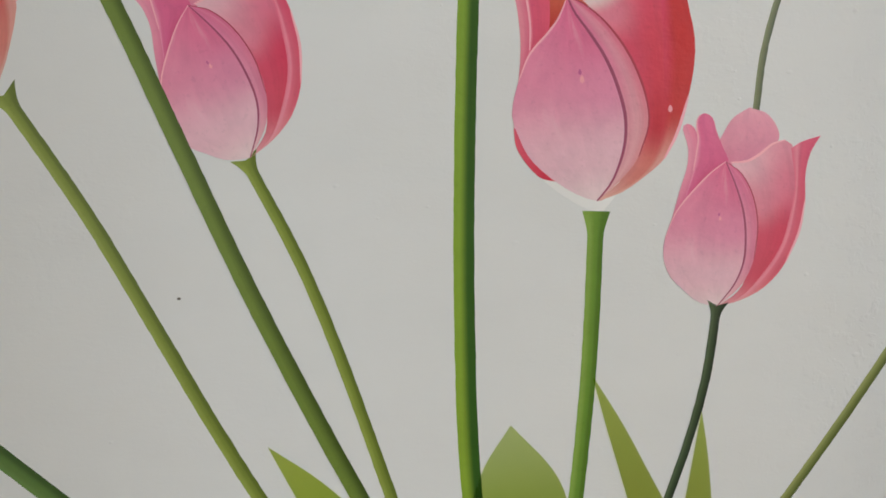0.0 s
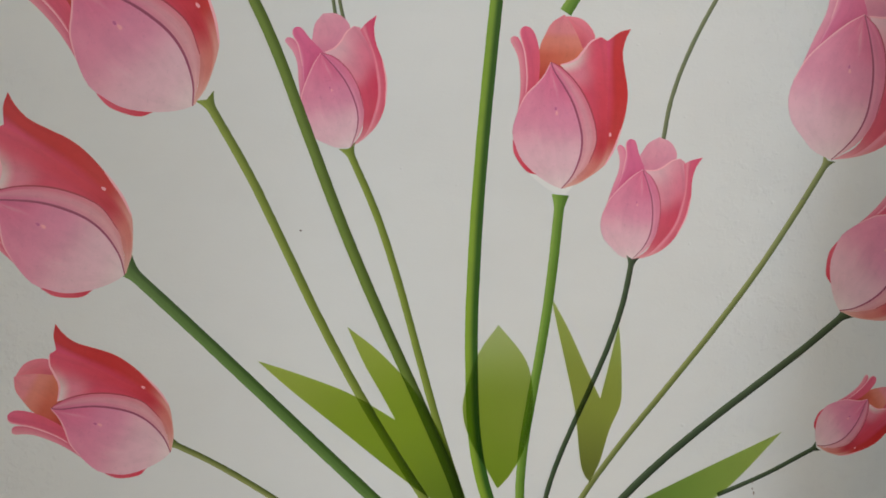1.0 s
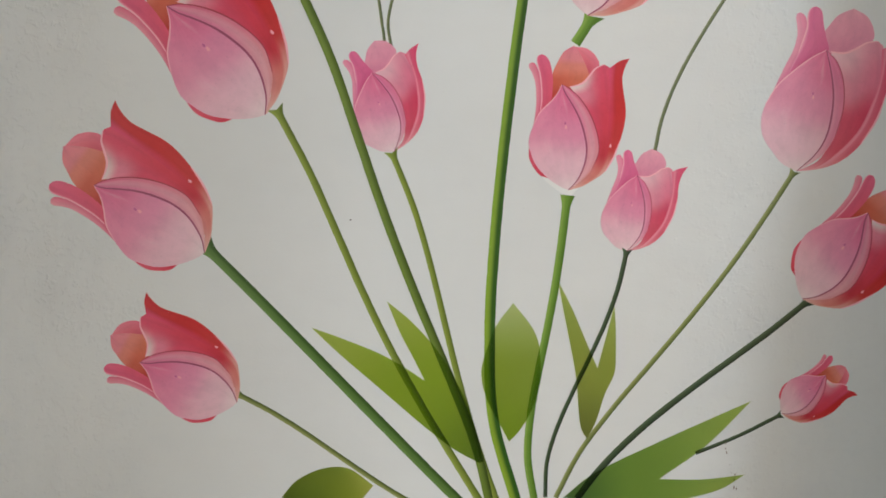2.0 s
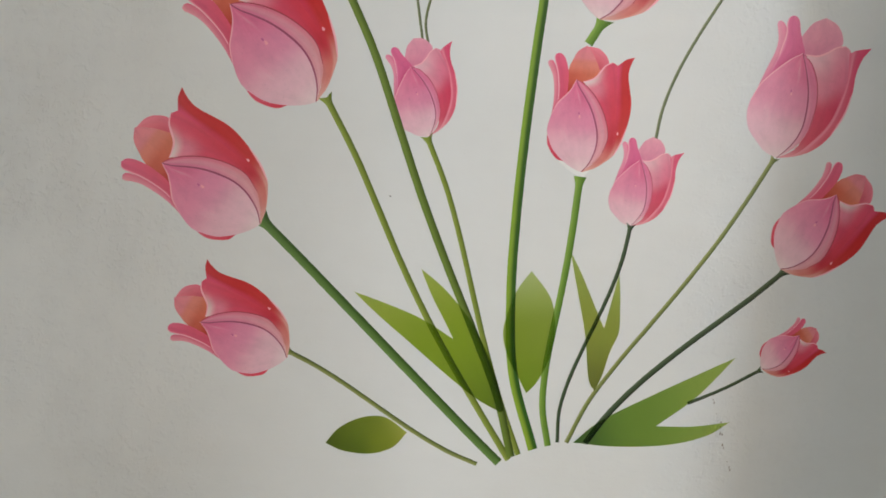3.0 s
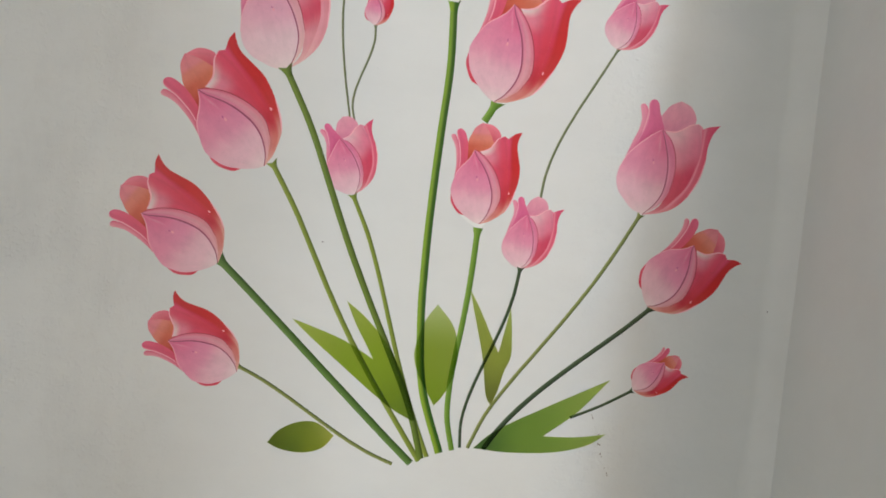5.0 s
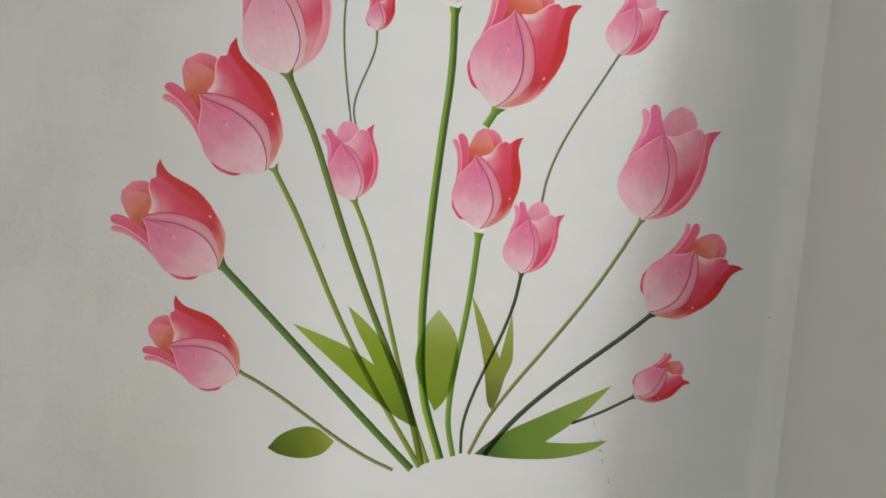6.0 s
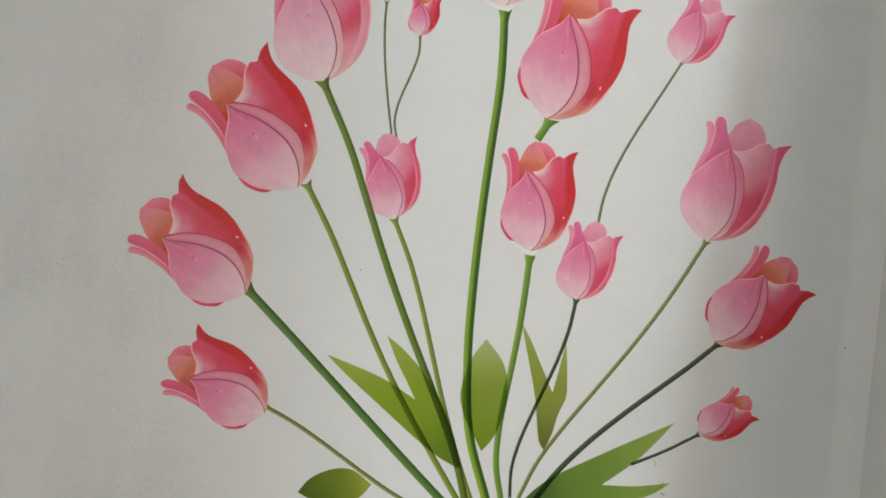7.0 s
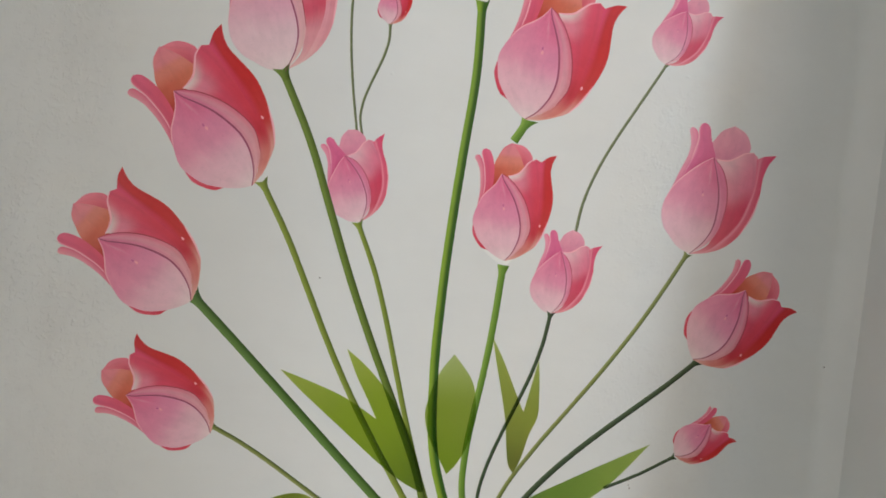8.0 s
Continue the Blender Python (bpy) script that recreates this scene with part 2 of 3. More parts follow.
PRINTS["strip_rose_pale"] = printed("side_fold_pale_ink", [(0.0, ink(222, 186, 182)), (0.4, paler(216, 118, 134)), (1.0, ink(214, 92, 122))],
                                    [(0.0, ink(220, 182, 178)), (0.35, paler(208, 104, 118)), (1.0, ink(208, 74, 106))], washed=0.2)


def stem_print(name, light, middle, dark):
    return printed(name + "_ink", [(0.0, light), (1.0, light)], [(0.0, dark), (1.0, dark)], (0.1, 0.9), middle,
                   [(0.2, GREY(0.0)), (0.5, GREY(0.6)), (0.8, GREY(0.0))])


STEMS = {
    "stem_olive": stem_print("stem_olive", ink(138, 152, 68), ink(120, 136, 52), ink(94, 108, 40)),
    "stem_deep": stem_print("stem_deep", ink(98, 128, 64), ink(86, 118, 54), ink(58, 84, 34)),
    "stem_green": printed("stem_green_ink", [(0.0, ink(122, 152, 58)), (1.0, ink(132, 160, 48))], [(0.0, ink(56, 86, 32)), (1.0, ink(46, 86, 24))], (0.25, 0.72)),
    "stem_moss": printed("stem_moss_ink", [(0.0, ink(112, 132, 60)), (1.0, ink(104, 124, 48))], [(0.0, ink(78, 96, 38)), (1.0, ink(58, 74, 24))], (0.25, 0.95)),
    "stem_bright": stem_print("stem_bright", ink(128, 158, 70), ink(100, 138, 44), ink(78, 112, 34)),
    "stem_dark": stem_print("stem_dark", ink(78, 94, 66), ink(56, 72, 46), ink(38, 50, 32)),
    "stem_thin": stem_print("stem_thin", ink(122, 128, 92), ink(104, 112, 74), ink(80, 88, 58)),
    "stem_dry": stem_print("stem_dry", ink(142, 148, 90), ink(114, 124, 62), ink(82, 92, 42)),
}
LEAVES = {
    "leaf_olive": tinted_film("leaf_olive_film", [(0.0, film(96, 118, 32)), (0.5, film(124, 146, 38)), (1.0, film(150, 164, 70))],
                              [(0.0, film(96, 118, 32)), (0.5, film(124, 146, 38)), (1.0, film(150, 164, 70))]),
    "leaf_green": tinted_film("leaf_green_film", [(0.0, film(112, 136, 32)), (0.5, film(122, 142, 44)), (1.0, film(162, 176, 112))],
                              [(0.0, film(112, 136, 32)), (0.5, film(126, 144, 52)), (1.0, film(160, 174, 108))]),
    "leaf_oval": tinted_film("leaf_oval_film", [(0.0, film(78, 94, 26)), (0.35, film(88, 106, 32)), (0.65, film(118, 130, 40)), (1.0, film(154, 156, 66))],
                             [(0.0, film(82, 98, 28)), (0.5, film(108, 122, 40)), (1.0, film(150, 156, 66))]),
    "leaf_dull": tinted_film("leaf_dull_film", [(0.0, film(100, 106, 44)), (0.5, film(132, 142, 58)), (1.0, film(146, 160, 76))],
                             [(0.0, film(100, 106, 44)), (0.5, film(132, 142, 58)), (1.0, film(146, 160, 76))]),
    "leaf_fresh": tinted_film("leaf_fresh_film", [(0.0, film(62, 92, 40)), (0.4, film(104, 132, 52)), (1.0, film(142, 162, 74))],
                              [(0.0, film(62, 92, 40)), (0.4, film(104, 132, 52)), (1.0, film(142, 162, 74))]),
}


# ---- shapes ----
def part(name, bm, material, parent, label="", m=None):
    """Links a bmesh (or a mesh made before) as one object under a thing."""
    if isinstance(bm, bmesh.types.BMesh):
        mesh = bpy.data.meshes.new(name)
        bm.to_mesh(mesh)
        bm.free()
        mesh.materials.append(material)
    else:
        mesh = bm
    ob = new(name, mesh)
    ob.parent = parent
    if m is not None:
        ob.matrix_basis = m
    return tagged(ob, label)


def thing(name, x, z, label, category, group=""):
    ob = new(name)
    ob.empty_display_size = 0.02
    ob.matrix_world = pose(x, 0, z)
    return tagged(ob, label, category, group)


def spline(points, n):
    """n + 1 points, evenly spaced, on a smooth curve through the given ones."""
    p = [Vector(q) for q in points]
    p = [2 * p[0] - p[1]] + p + [2 * p[-1] - p[-2]]
    fine = []
    for a, b, c, d in zip(p, p[1:], p[2:], p[3:]):
        for k in range(12):
            u = k / 12
            fine.append(0.5 * (2 * b + (c - a) * u + (2 * a - 5 * b + 4 * c - d) * u * u + (3 * b - a - 3 * c + d) * u ** 3))
    fine.append(p[-2])
    run = [0.0]
    for a, b in zip(fine, fine[1:]):
        run.append(run[-1] + (b - a).length)
    even = np.linspace(0, run[-1], n + 1)
    return [Vector(q) for q in zip(np.interp(even, run, [q.x for q in fine]), np.interp(even, run, [q.y for q in fine]))]


def sheet(rows, height, edge=True):
    """A cut piece of vinyl from a grid of (x, z) points: a printed face, height proud of the wall, and the cut edge round it."""
    bm = bmesh.new()
    uv = bm.loops.layers.uv.new("print")
    n, m = len(rows) - 1, len(rows[0]) - 1
    front = [[bm.verts.new((q.x, -height, q.y)) for q in row] for row in rows]
    at = {v: (j / m, i / n) for i, row in enumerate(front) for j, v in enumerate(row)}
    for i in range(n):
        for j in range(m):
            corners = [front[i][j], front[i][j + 1], front[i + 1][j + 1], front[i + 1][j]]
            if (corners[0].co - corners[1].co).length + (corners[2].co - corners[3].co).length > 1e-7:
                bm.faces.new(corners)
    if edge:
        cut_edge(bm, front, at, n, m)
    for f in bm.faces:
        for loop in f.loops:
            loop[uv].uv = at[loop.vert]
    bmesh.ops.remove_doubles(bm, verts=bm.verts, dist=1e-6)
    return bm


def cut_edge(bm, front, at, n, m):
    """The side of the sheet, down to the wall."""
    ring = [front[0][j] for j in range(m)] + [front[i][m] for i in range(n)] + [front[n][j] for j in range(m, 0, -1)] + [front[i][0] for i in range(n, 0, -1)]
    back = []
    for v in ring:
        w = bm.verts.new((v.co.x, 0.0, v.co.z))
        at[w] = at[v]
        back.append(w)
    for k in range(len(ring)):
        bm.faces.new((ring[k - 1], back[k - 1], back[k], ring[k]))


def edge_line(points, n):
    """An edge of n + 1 points; a None among the given ones marks a corner between two runs."""
    if None not in points:
        return spline(points, n)
    k = points.index(None)
    return spline(points[:k], n // 2) + spline([points[k - 1]] + points[k + 1:], n - n // 2)[1:]


def petal_grid(left, right, top=None, across=8, along=24):
    """A patch between two edges that run from the base up, and a top edge where the two don't meet."""
    a, b = edge_line(left, along), edge_line(right, along)
    c = spline(top, across) if top else None
    rows = []
    for i in range(along + 1):
        t, row = i / along, []
        for j in range(across + 1):
            s = j / across
            q = a[i].lerp(b[i], s)
            if c:
                q = q + (c[j] - a[-1].lerp(b[-1], s)) * t ** 3
            row.append(q)
        rows.append(row)
    return rows


def ribbon_grid(points, wide, narrow, across=4):
    """A band along a curve, seen from its top end down, its cut edges slightly ragged on the rough wall."""
    n = max(24, int(sum((Vector(a) - Vector(b)).length for a, b in zip(points, points[1:])) / 0.0016))
    line, rows = spline(points, n), []
    for i, q in enumerate(line):
        d = (line[min(i + 1, n)] - line[max(i - 1, 0)]).normalized()
        side = Vector((-d.y, d.x))
        w = wide + (narrow - wide) * i / n
        row = []
        for j in range(across + 1):
            u = j / across - 0.5
            ragged = 0.00016 * 2 * u * noise.noise(Vector((q.x * 420, u * 9.0, q.y * 420)))
            row.append(q + side * (w * u + ragged))
        rows.append(row)
    return rows


def line_grid(points, width, n=24):
    """A thin drawn line that tapers to its ends."""
    line, rows = spline(points, n), []
    for i, q in enumerate(line):
        d = (line[min(i + 1, n)] - line[max(i - 1, 0)]).normalized()
        side = Vector((-d.y, d.x)) * width * (0.25 + 0.75 * math.sin(math.pi * (0.08 + 0.84 * i / n)))
        rows.append([q - side * 0.5, q + side * 0.5])
    return rows


def drop_grid(x, z, r):
    rows = []
    for i in range(7):
        h = -1 + 2 * i / 6
        w = math.sqrt(max(0.0, 1 - h * h)) * (1 - 0.35 * h) * 0.75
        rows.append([Vector((x + r * w * (-1 + j), z + r * h * 1.4)) for j in range(3)])
    return rows


LAYER = 0.000012   # thickness of one layer of vinyl


def sketch(design, name, print_name, left, right, top=None):
    """Adds a petal to a bloom's pattern, in units of the bloom's height from its base to the front petal's tip."""
    design.append((name, print_name, left, right, top))


OPEN = []
sketch(OPEN, "inner_petal", "cup_orange",
       [(-0.192, 0.812), (-0.197, 0.972), (-0.171, 1.122), (-0.132, 1.207), (-0.075, 1.303), (0.021, 1.363)],
       [(-0.011, 0.94), (0.128, 0.994), (0.203, 1.079), (0.192, 1.154), (0.128, 1.239), (0.064, 1.325), (0.021, 1.363)])
sketch(OPEN, "back_petal", "cup_pink",
       [(0.171, 1.1), (0.128, 1.207), (0.085, 1.282), (0.038, 1.353)],
       [(0.224, 1.126), (0.269, 1.186), (0.229, 1.271), (0.15, 1.335), (0.038, 1.353)])
sketch(OPEN, "outer_curl", "curl_light",
       [(-0.385, 0.481), (-0.353, 0.609), (-0.331, 0.759), (-0.329, 0.887), (-0.342, 1.015), (-0.372, 1.1), (-0.406, 1.16), (-0.402, 1.192), (-0.38, 1.201)],
       [(-0.385, 0.481), (-0.306, 0.694), (-0.274, 0.823), (-0.28, 0.972), (-0.301, 1.09), (-0.333, 1.175), (-0.353, 1.197), (-0.38, 1.201)])
sketch(OPEN, "inner_curl", "curl",
       [(-0.359, 0.566), (-0.286, 0.759), (-0.276, 0.887), (-0.291, 1.058), (-0.318, 1.165), (-0.331, 1.224), (-0.321, 1.261), (-0.286, 1.278)],
       [(-0.359, 0.566), (-0.235, 0.759), (-0.188, 0.831), (-0.173, 0.972), (-0.177, 1.09), (-0.203, 1.197), (-0.239, 1.259), (-0.286, 1.278)])
sketch(OPEN, "side_petal", "side_red",
       [(0.0, 0.0), (0.15, 0.118), (0.224, 0.288), (0.235, 0.502), (0.182, 0.716), (0.085, 0.876), (-0.011, 0.976)],
       [(0.021, 0.0), (0.192, 0.075), (0.316, 0.203), (0.363, 0.417), (0.38, 0.694), (0.382, 0.951), (0.368, 1.16)],
       [(-0.011, 0.976), (0.064, 0.994), (0.128, 1.026), (0.182, 1.09), (0.235, 1.154), (0.31, 1.19), (0.368, 1.16)])
sketch(OPEN, "side_petal_fold", "band_red",
       [(0.0, 0.0), (0.192, 0.075), (0.31, 0.203), (0.359, 0.417), (0.374, 0.694), (0.376, 0.951), (0.359, 1.152)],
       [(0.0, 0.0), (0.128, 0.032), (0.256, 0.107), (0.353, 0.182), (0.427, 0.31), (0.491, 0.481), (0.53, 0.652), (0.534, 0.78), (0.509, 0.929), (0.491, 1.058), (0.513, 1.165), (0.556, 1.25)],
       [(0.359, 1.152), (0.406, 1.186), (0.47, 1.229), (0.556, 1.25)])
sketch(OPEN, "lower_petal", "sliver_red",
       [(-0.203, 0.113), (-0.278, 0.139), (-0.342, 0.214), (-0.385, 0.299), (-0.391, 0.395)],
       [(-0.203, 0.113), (-0.246, 0.182), (-0.288, 0.267), (-0.391, 0.395)])
sketch(OPEN, "front_fold", "fold",
       [(0.0, 0.0), (0.085, 0.096), (0.15, 0.246), (0.167, 0.395), (0.139, 0.545), (0.085, 0.694), (0.011, 0.823), (-0.053, 0.919), (-0.085, 0.998)],
       [(0.0, 0.0), (0.128, 0.096), (0.224, 0.203), (0.282, 0.353), (0.278, 0.481), (0.235, 0.63), (0.171, 0.759), (0.085, 0.876), (-0.011, 0.962), (-0.085, 0.998)])
sketch(OPEN, "front_petal", "front",
       [(0.0, 0.0), (-0.085, 0.032), (-0.214, 0.122), (-0.321, 0.235), (-0.372, 0.353), (-0.395, 0.459), (-0.353, 0.609), (-0.288, 0.737), (-0.192, 0.833), (-0.132, 0.904), (-0.085, 0.998)],
       [(0.0, 0.0), (0.085, 0.096), (0.15, 0.246), (0.167, 0.395), (0.139, 0.545), (0.085, 0.694), (0.011, 0.823), (-0.053, 0.919), (-0.085, 0.998)])
CLOSED = []
sketch(CLOSED, "inner_petal", "cup_rose",
       [(0.045, 0.979), (0.048, 1.084), (0.104, 1.173), (0.179, 1.278), (0.299, 1.343)],
       [(0.299, 0.949), (0.418, 1.039), (0.496, 1.113), (0.484, 1.203), (0.418, 1.293), (0.299, 1.343)])
sketch(CLOSED, "outer_curl", "curl_light_rose",
       [(-0.284, 0.615), (-0.209, 0.83), (-0.152, 0.979), (-0.138, 1.1), (-0.156, 1.19), (-0.168, 1.235), (-0.158, 1.262), (-0.136, 1.27)],
       [(-0.284, 0.615), (-0.11, 0.86), (-0.066, 1.009), (-0.058, 1.13), (-0.072, 1.205), (-0.094, 1.25), (-0.136, 1.27)])
sketch(CLOSED, "inner_curl", "curl_rose",
       [(-0.188, 0.734), (-0.11, 0.949), (-0.081, 1.069), (-0.064, 1.158), (-0.07, 1.235), (-0.066, 1.286), (-0.046, 1.318), (-0.012, 1.33)],
       [(-0.188, 0.734), (0.0, 0.904), (0.134, 0.979), (0.101, 1.099), (0.066, 1.203), (0.052, 1.27), (0.03, 1.312), (-0.012, 1.33)])
sketch(CLOSED, "side_petal", "side_rose",
       [(0.0, 0.0), (0.179, 0.113), (0.269, 0.322), (0.299, 0.531), (0.275, 0.74), (0.224, 0.89), (0.155, 0.985)],
       [(0.03, 0.006), (0.185, 0.045), (0.364, 0.203), (0.499, 0.382), (0.573, 0.591), (0.621, 0.8), (0.588, 1.069)],
       [(0.155, 0.985), (0.269, 0.985), (0.358, 1.024), (0.448, 1.084), (0.537, 1.104), (0.588, 1.069)])
sketch(CLOSED, "side_petal_fold", "strip_rose",
       [(0.0, 0.0), (0.179, 0.054), (0.343, 0.203), (0.478, 0.382), (0.552, 0.591), (0.597, 0.8), (0.579, 1.045)],
       [(0.0, 0.0), (0.179, 0.033), (0.358, 0.113), (0.507, 0.263), (0.612, 0.472), (0.663, 0.681), (0.672, 0.86), (0.716, 1.009), (0.791, 1.113)],
       [(0.579, 1.045), (0.657, 1.084), (0.791, 1.113)])
sketch(CLOSED, "front_fold", "fold_rose",
       [(0.0, 0.0), (0.134, 0.143), (0.209, 0.293), (0.233, 0.472), (0.224, 0.651), (0.179, 0.83), (0.119, 0.994)],
       [(0.0, 0.0), (0.179, 0.128), (0.284, 0.307), (0.322, 0.531), (0.299, 0.74), (0.224, 0.904), (0.119, 0.994)])
sketch(CLOSED, "front_petal", "front",
       [(0.0, 0.0), (-0.134, 0.054), (-0.224, 0.143), (-0.313, 0.248), (-0.349, 0.382), (-0.328, 0.516), (-0.254, 0.666), (-0.149, 0.785), (0.0, 0.919), (0.119, 0.994)],
       [(0.0, 0.0), (0.134, 0.143), (0.209, 0.293), (0.233, 0.472), (0.224, 0.651), (0.179, 0.83), (0.119, 0.994)])


def bloom_meshes(design, drops, creases, shade=""):
    """The meshes of one bloom, shared by all its repeats, from the back layer to the front."""
    made = []

    def keep(name, rows, material, label=""):
        bm = sheet(rows, LAYER * (3 + len(made)))
        mesh = bpy.data.meshes.new(name)
        bm.to_mesh(mesh)
        bm.free()
        mesh.materials.append(material)
        made.append((name, mesh, label))

    for name, print_name, left, right, top in design:
        keep(name, petal_grid(left, right, top), PRINTS.get(print_name + shade, PRINTS[print_name]))
        if name == "side_petal":
            keep("petal_rim", line_grid(top[:-1], 0.018), HIGHLIGHT, "pale printed petal rim")
        if name == "side_petal_fold":
            keep("petal_rim", line_grid(right[3:6], 0.016), HIGHLIGHT, "pale printed petal rim")
        if name == "inner_curl":
            keep("petal_rim", line_grid(left[1:-1], 0.010), HIGHLIGHT, "pale printed petal rim")
        if name == "front_fold":
            keep("crease", line_grid(right[2:], creases[1]), CREASE_RED, "thin dark red printed crease")
        if name == "front_petal":
            keep("crease", line_grid(right[:], creases[0]), CREASE, "thin mauve printed crease")
            keep("petal_rim", line_grid(left[-5:], 0.010), HIGHLIGHT, "pale printed petal rim")
    x, z, r = drops[0]
    keep("dew_shade", drop_grid(x - 0.6 * r, z + 2.6 * r, r * 0.75), DEW_SHADE, "darker printed streak above the dew drop")
    for x, z, r in drops:
        keep("dew_drop", drop_grid(x, z, r), DEW, "pale printed dew drop")
    return made


CLOSED_PALE = list(CLOSED)
BLOOMS = {id(OPEN): bloom_meshes(OPEN, [(-0.038, 0.60, 0.014), (0.395, 0.425, 0.013)], (0.017, 0.011)),
          id(CLOSED): bloom_meshes(CLOSED, [(0.06, 0.61, 0.011)], (0.014, 0.008)),
          id(CLOSED_PALE): bloom_meshes(CLOSED_PALE, [(0.06, 0.61, 0.011)], (0.014, 0.010), "_pale")}


def tulip(design, base, apex, stem, wide, narrow, stem_name, lift, label, backed=False):
    """A tulip sticker: its stem, calyx and printed petals. base: the bloom's foot; apex: its front petal's tip."""
    root = thing("tulip_sticker", base[0], base[1], label, "wall sticker", "tulip stickers")
    tip = [p for p in design if p[0] == "front_petal"][0][2][-1]
    turn = math.atan2(apex[1] - base[1], apex[0] - base[0]) - math.atan2(tip[1], tip[0])
    size = math.dist(apex, base) / math.hypot(*tip)
    c, s = math.cos(turn) * size, math.sin(turn) * size
    m = Matrix(((c, 0, -s, 0), (0, 1, 0, -LAYER * (0.5 + lift)), (s, 0, c, 0), (0, 0, 0, 1)))
    local = [(x - base[0], z - base[1]) for x, z in stem]
    part("stem", sheet(ribbon_grid(local, wide, narrow), LAYER * (2 + 3 * lift)), STEMS[stem_name], root)
    # the calyx flares from the stem to the bloom's foot
    d = (Vector(local[1]) - Vector(local[0])).normalized()
    side, top = Vector((-d.y, d.x)), Vector(local[0])
    # where the bloom has a white border the calyx is a flat-topped cup below it
    rows, (flare, curve, start, lift_up) = [], (0.75, 1.3, 0.0, 0.0) if backed else (1.45, 2.4, -0.35, 0.5)
    for i in range(11):
        u = i / 10
        w = wide * (1.0 + flare * (1 - u) ** curve)
        q = top + d * wide * (start + 1.45 * u)
        wing = d * (-wide * lift_up * (1 - u) ** curve)
        rows.append([q - side * w * 0.5 + wing, q, q + side * w * 0.5 + wing])
    part("calyx", sheet(rows, LAYER * (2.5 + 3 * lift)), STEMS[stem_name], root)
    if backed:
        mesh = [made for name, made, note in BLOOMS[id(design)] if name == "front_petal"][0].copy()
        mesh.materials[0] = BACKING
        part("backing", mesh, None, root, "white vinyl border under the bloom", m @ Matrix.Translation((0.02, LAYER * 8, -0.062)))
    for name, mesh, note in BLOOMS[id(design)]:
        part(name, mesh, None, root, note, m)
    return root


def leaf(label, blades):
    x, z = blades[0][1][0]
    root = thing("leaf_sticker", x, z, label, "wall sticker", "leaf stickers")
    for film_name, left, right in blades:
        rows = petal_grid(*[[q and (q[0] - x, q[1] - z) for q in line] for line in (left, right)])
        part("leaf_blade", sheet(rows, LAYER * 30, False), LEAVES[film_name], root)
    return root


# ---- the room ----
def box(bm, x0, x1, y0, y1, z0, z1, lean=0.0, back=0.0):
    """lean: how far the low-y face leans in at its top; back: the same for the high-y face, outwards."""
    v = [bm.verts.new((x, y + (lean if y == y0 and z == z1 else 0.0) - (back if y == y1 and z == z1 else 0.0), z)) for x in (x0, x1) for y in (y0, y1) for z in (z0, z1)]
    for f in ((0, 1, 3, 2), (4, 6, 7, 5), (0, 4, 5, 1), (2, 3, 7, 6), (0, 2, 6, 4), (1, 5, 7, 3)):
        bm.faces.new([v[k] for k in f])


def structure(name, boxes, material, label, category):
    bm = bmesh.new()
    for b in boxes:
        box(bm, *b)
    bmesh.ops.recalc_face_normals(bm, faces=bm.faces)
    mesh = bpy.data.meshes.new(name)
    bm.to_mesh(mesh)
    bm.free()
    mesh.materials.append(material)
    return tagged(new(name, mesh), label, category, "", "structure")


WEST, SOUTH, TOP, THICK = -2.6, -3.0, 2.95, 0.2
SILL, HEAD = 1.25, 2.75
structure("wall_north", [(WEST - THICK, CORNER + THICK, 0, THICK, 0, TOP)], WALL, "off-white painted plaster wall with tulip stickers", "wall")
# The opening is out of view, added and leaned to cut the sun patch's edges.
structure("wall_east", [(CORNER, CORNER + THICK, JAMB_NEAR, 0, SILL, HEAD, JAMB_LEAN), (CORNER, CORNER + THICK, SOUTH, JAMB_FAR, SILL, HEAD, 0.0, JAMB_SPLAY),
                        (CORNER, CORNER + THICK, SOUTH, 0, 0, SILL), (CORNER, CORNER + THICK, SOUTH, 0, HEAD, TOP)],
          WALL, "off-white painted plaster side wall with an added light-shaping opening", "wall")
structure("wall_west", [(WEST - THICK, WEST, SOUTH, 0, 0, TOP)], WALL, "plain off-white painted plaster wall", "wall")
# This wall's opening is unseen, added around the fill lamp.
structure("wall_south", [(WEST - THICK, -2.1, SOUTH - THICK, SOUTH, 0, TOP), (-0.7, CORNER + THICK, SOUTH - THICK, SOUTH, 0, TOP),
                         (-2.1, -0.7, SOUTH - THICK, SOUTH, 0, 0.95), (-2.1, -0.7, SOUTH - THICK, SOUTH, 2.25, TOP)],
          WALL, "plain off-white wall with an added opening for the fill lamp", "wall")
structure("floor", [(WEST - THICK, CORNER + THICK, SOUTH - THICK, THICK, -0.1, 0)], FLOOR, "plain grey-brown stone floor", "floor")
structure("ceiling", [(WEST - THICK, CORNER + THICK, SOUTH - THICK, THICK, TOP, TOP + 0.15)], CEILING, "plain white painted ceiling", "ceiling")


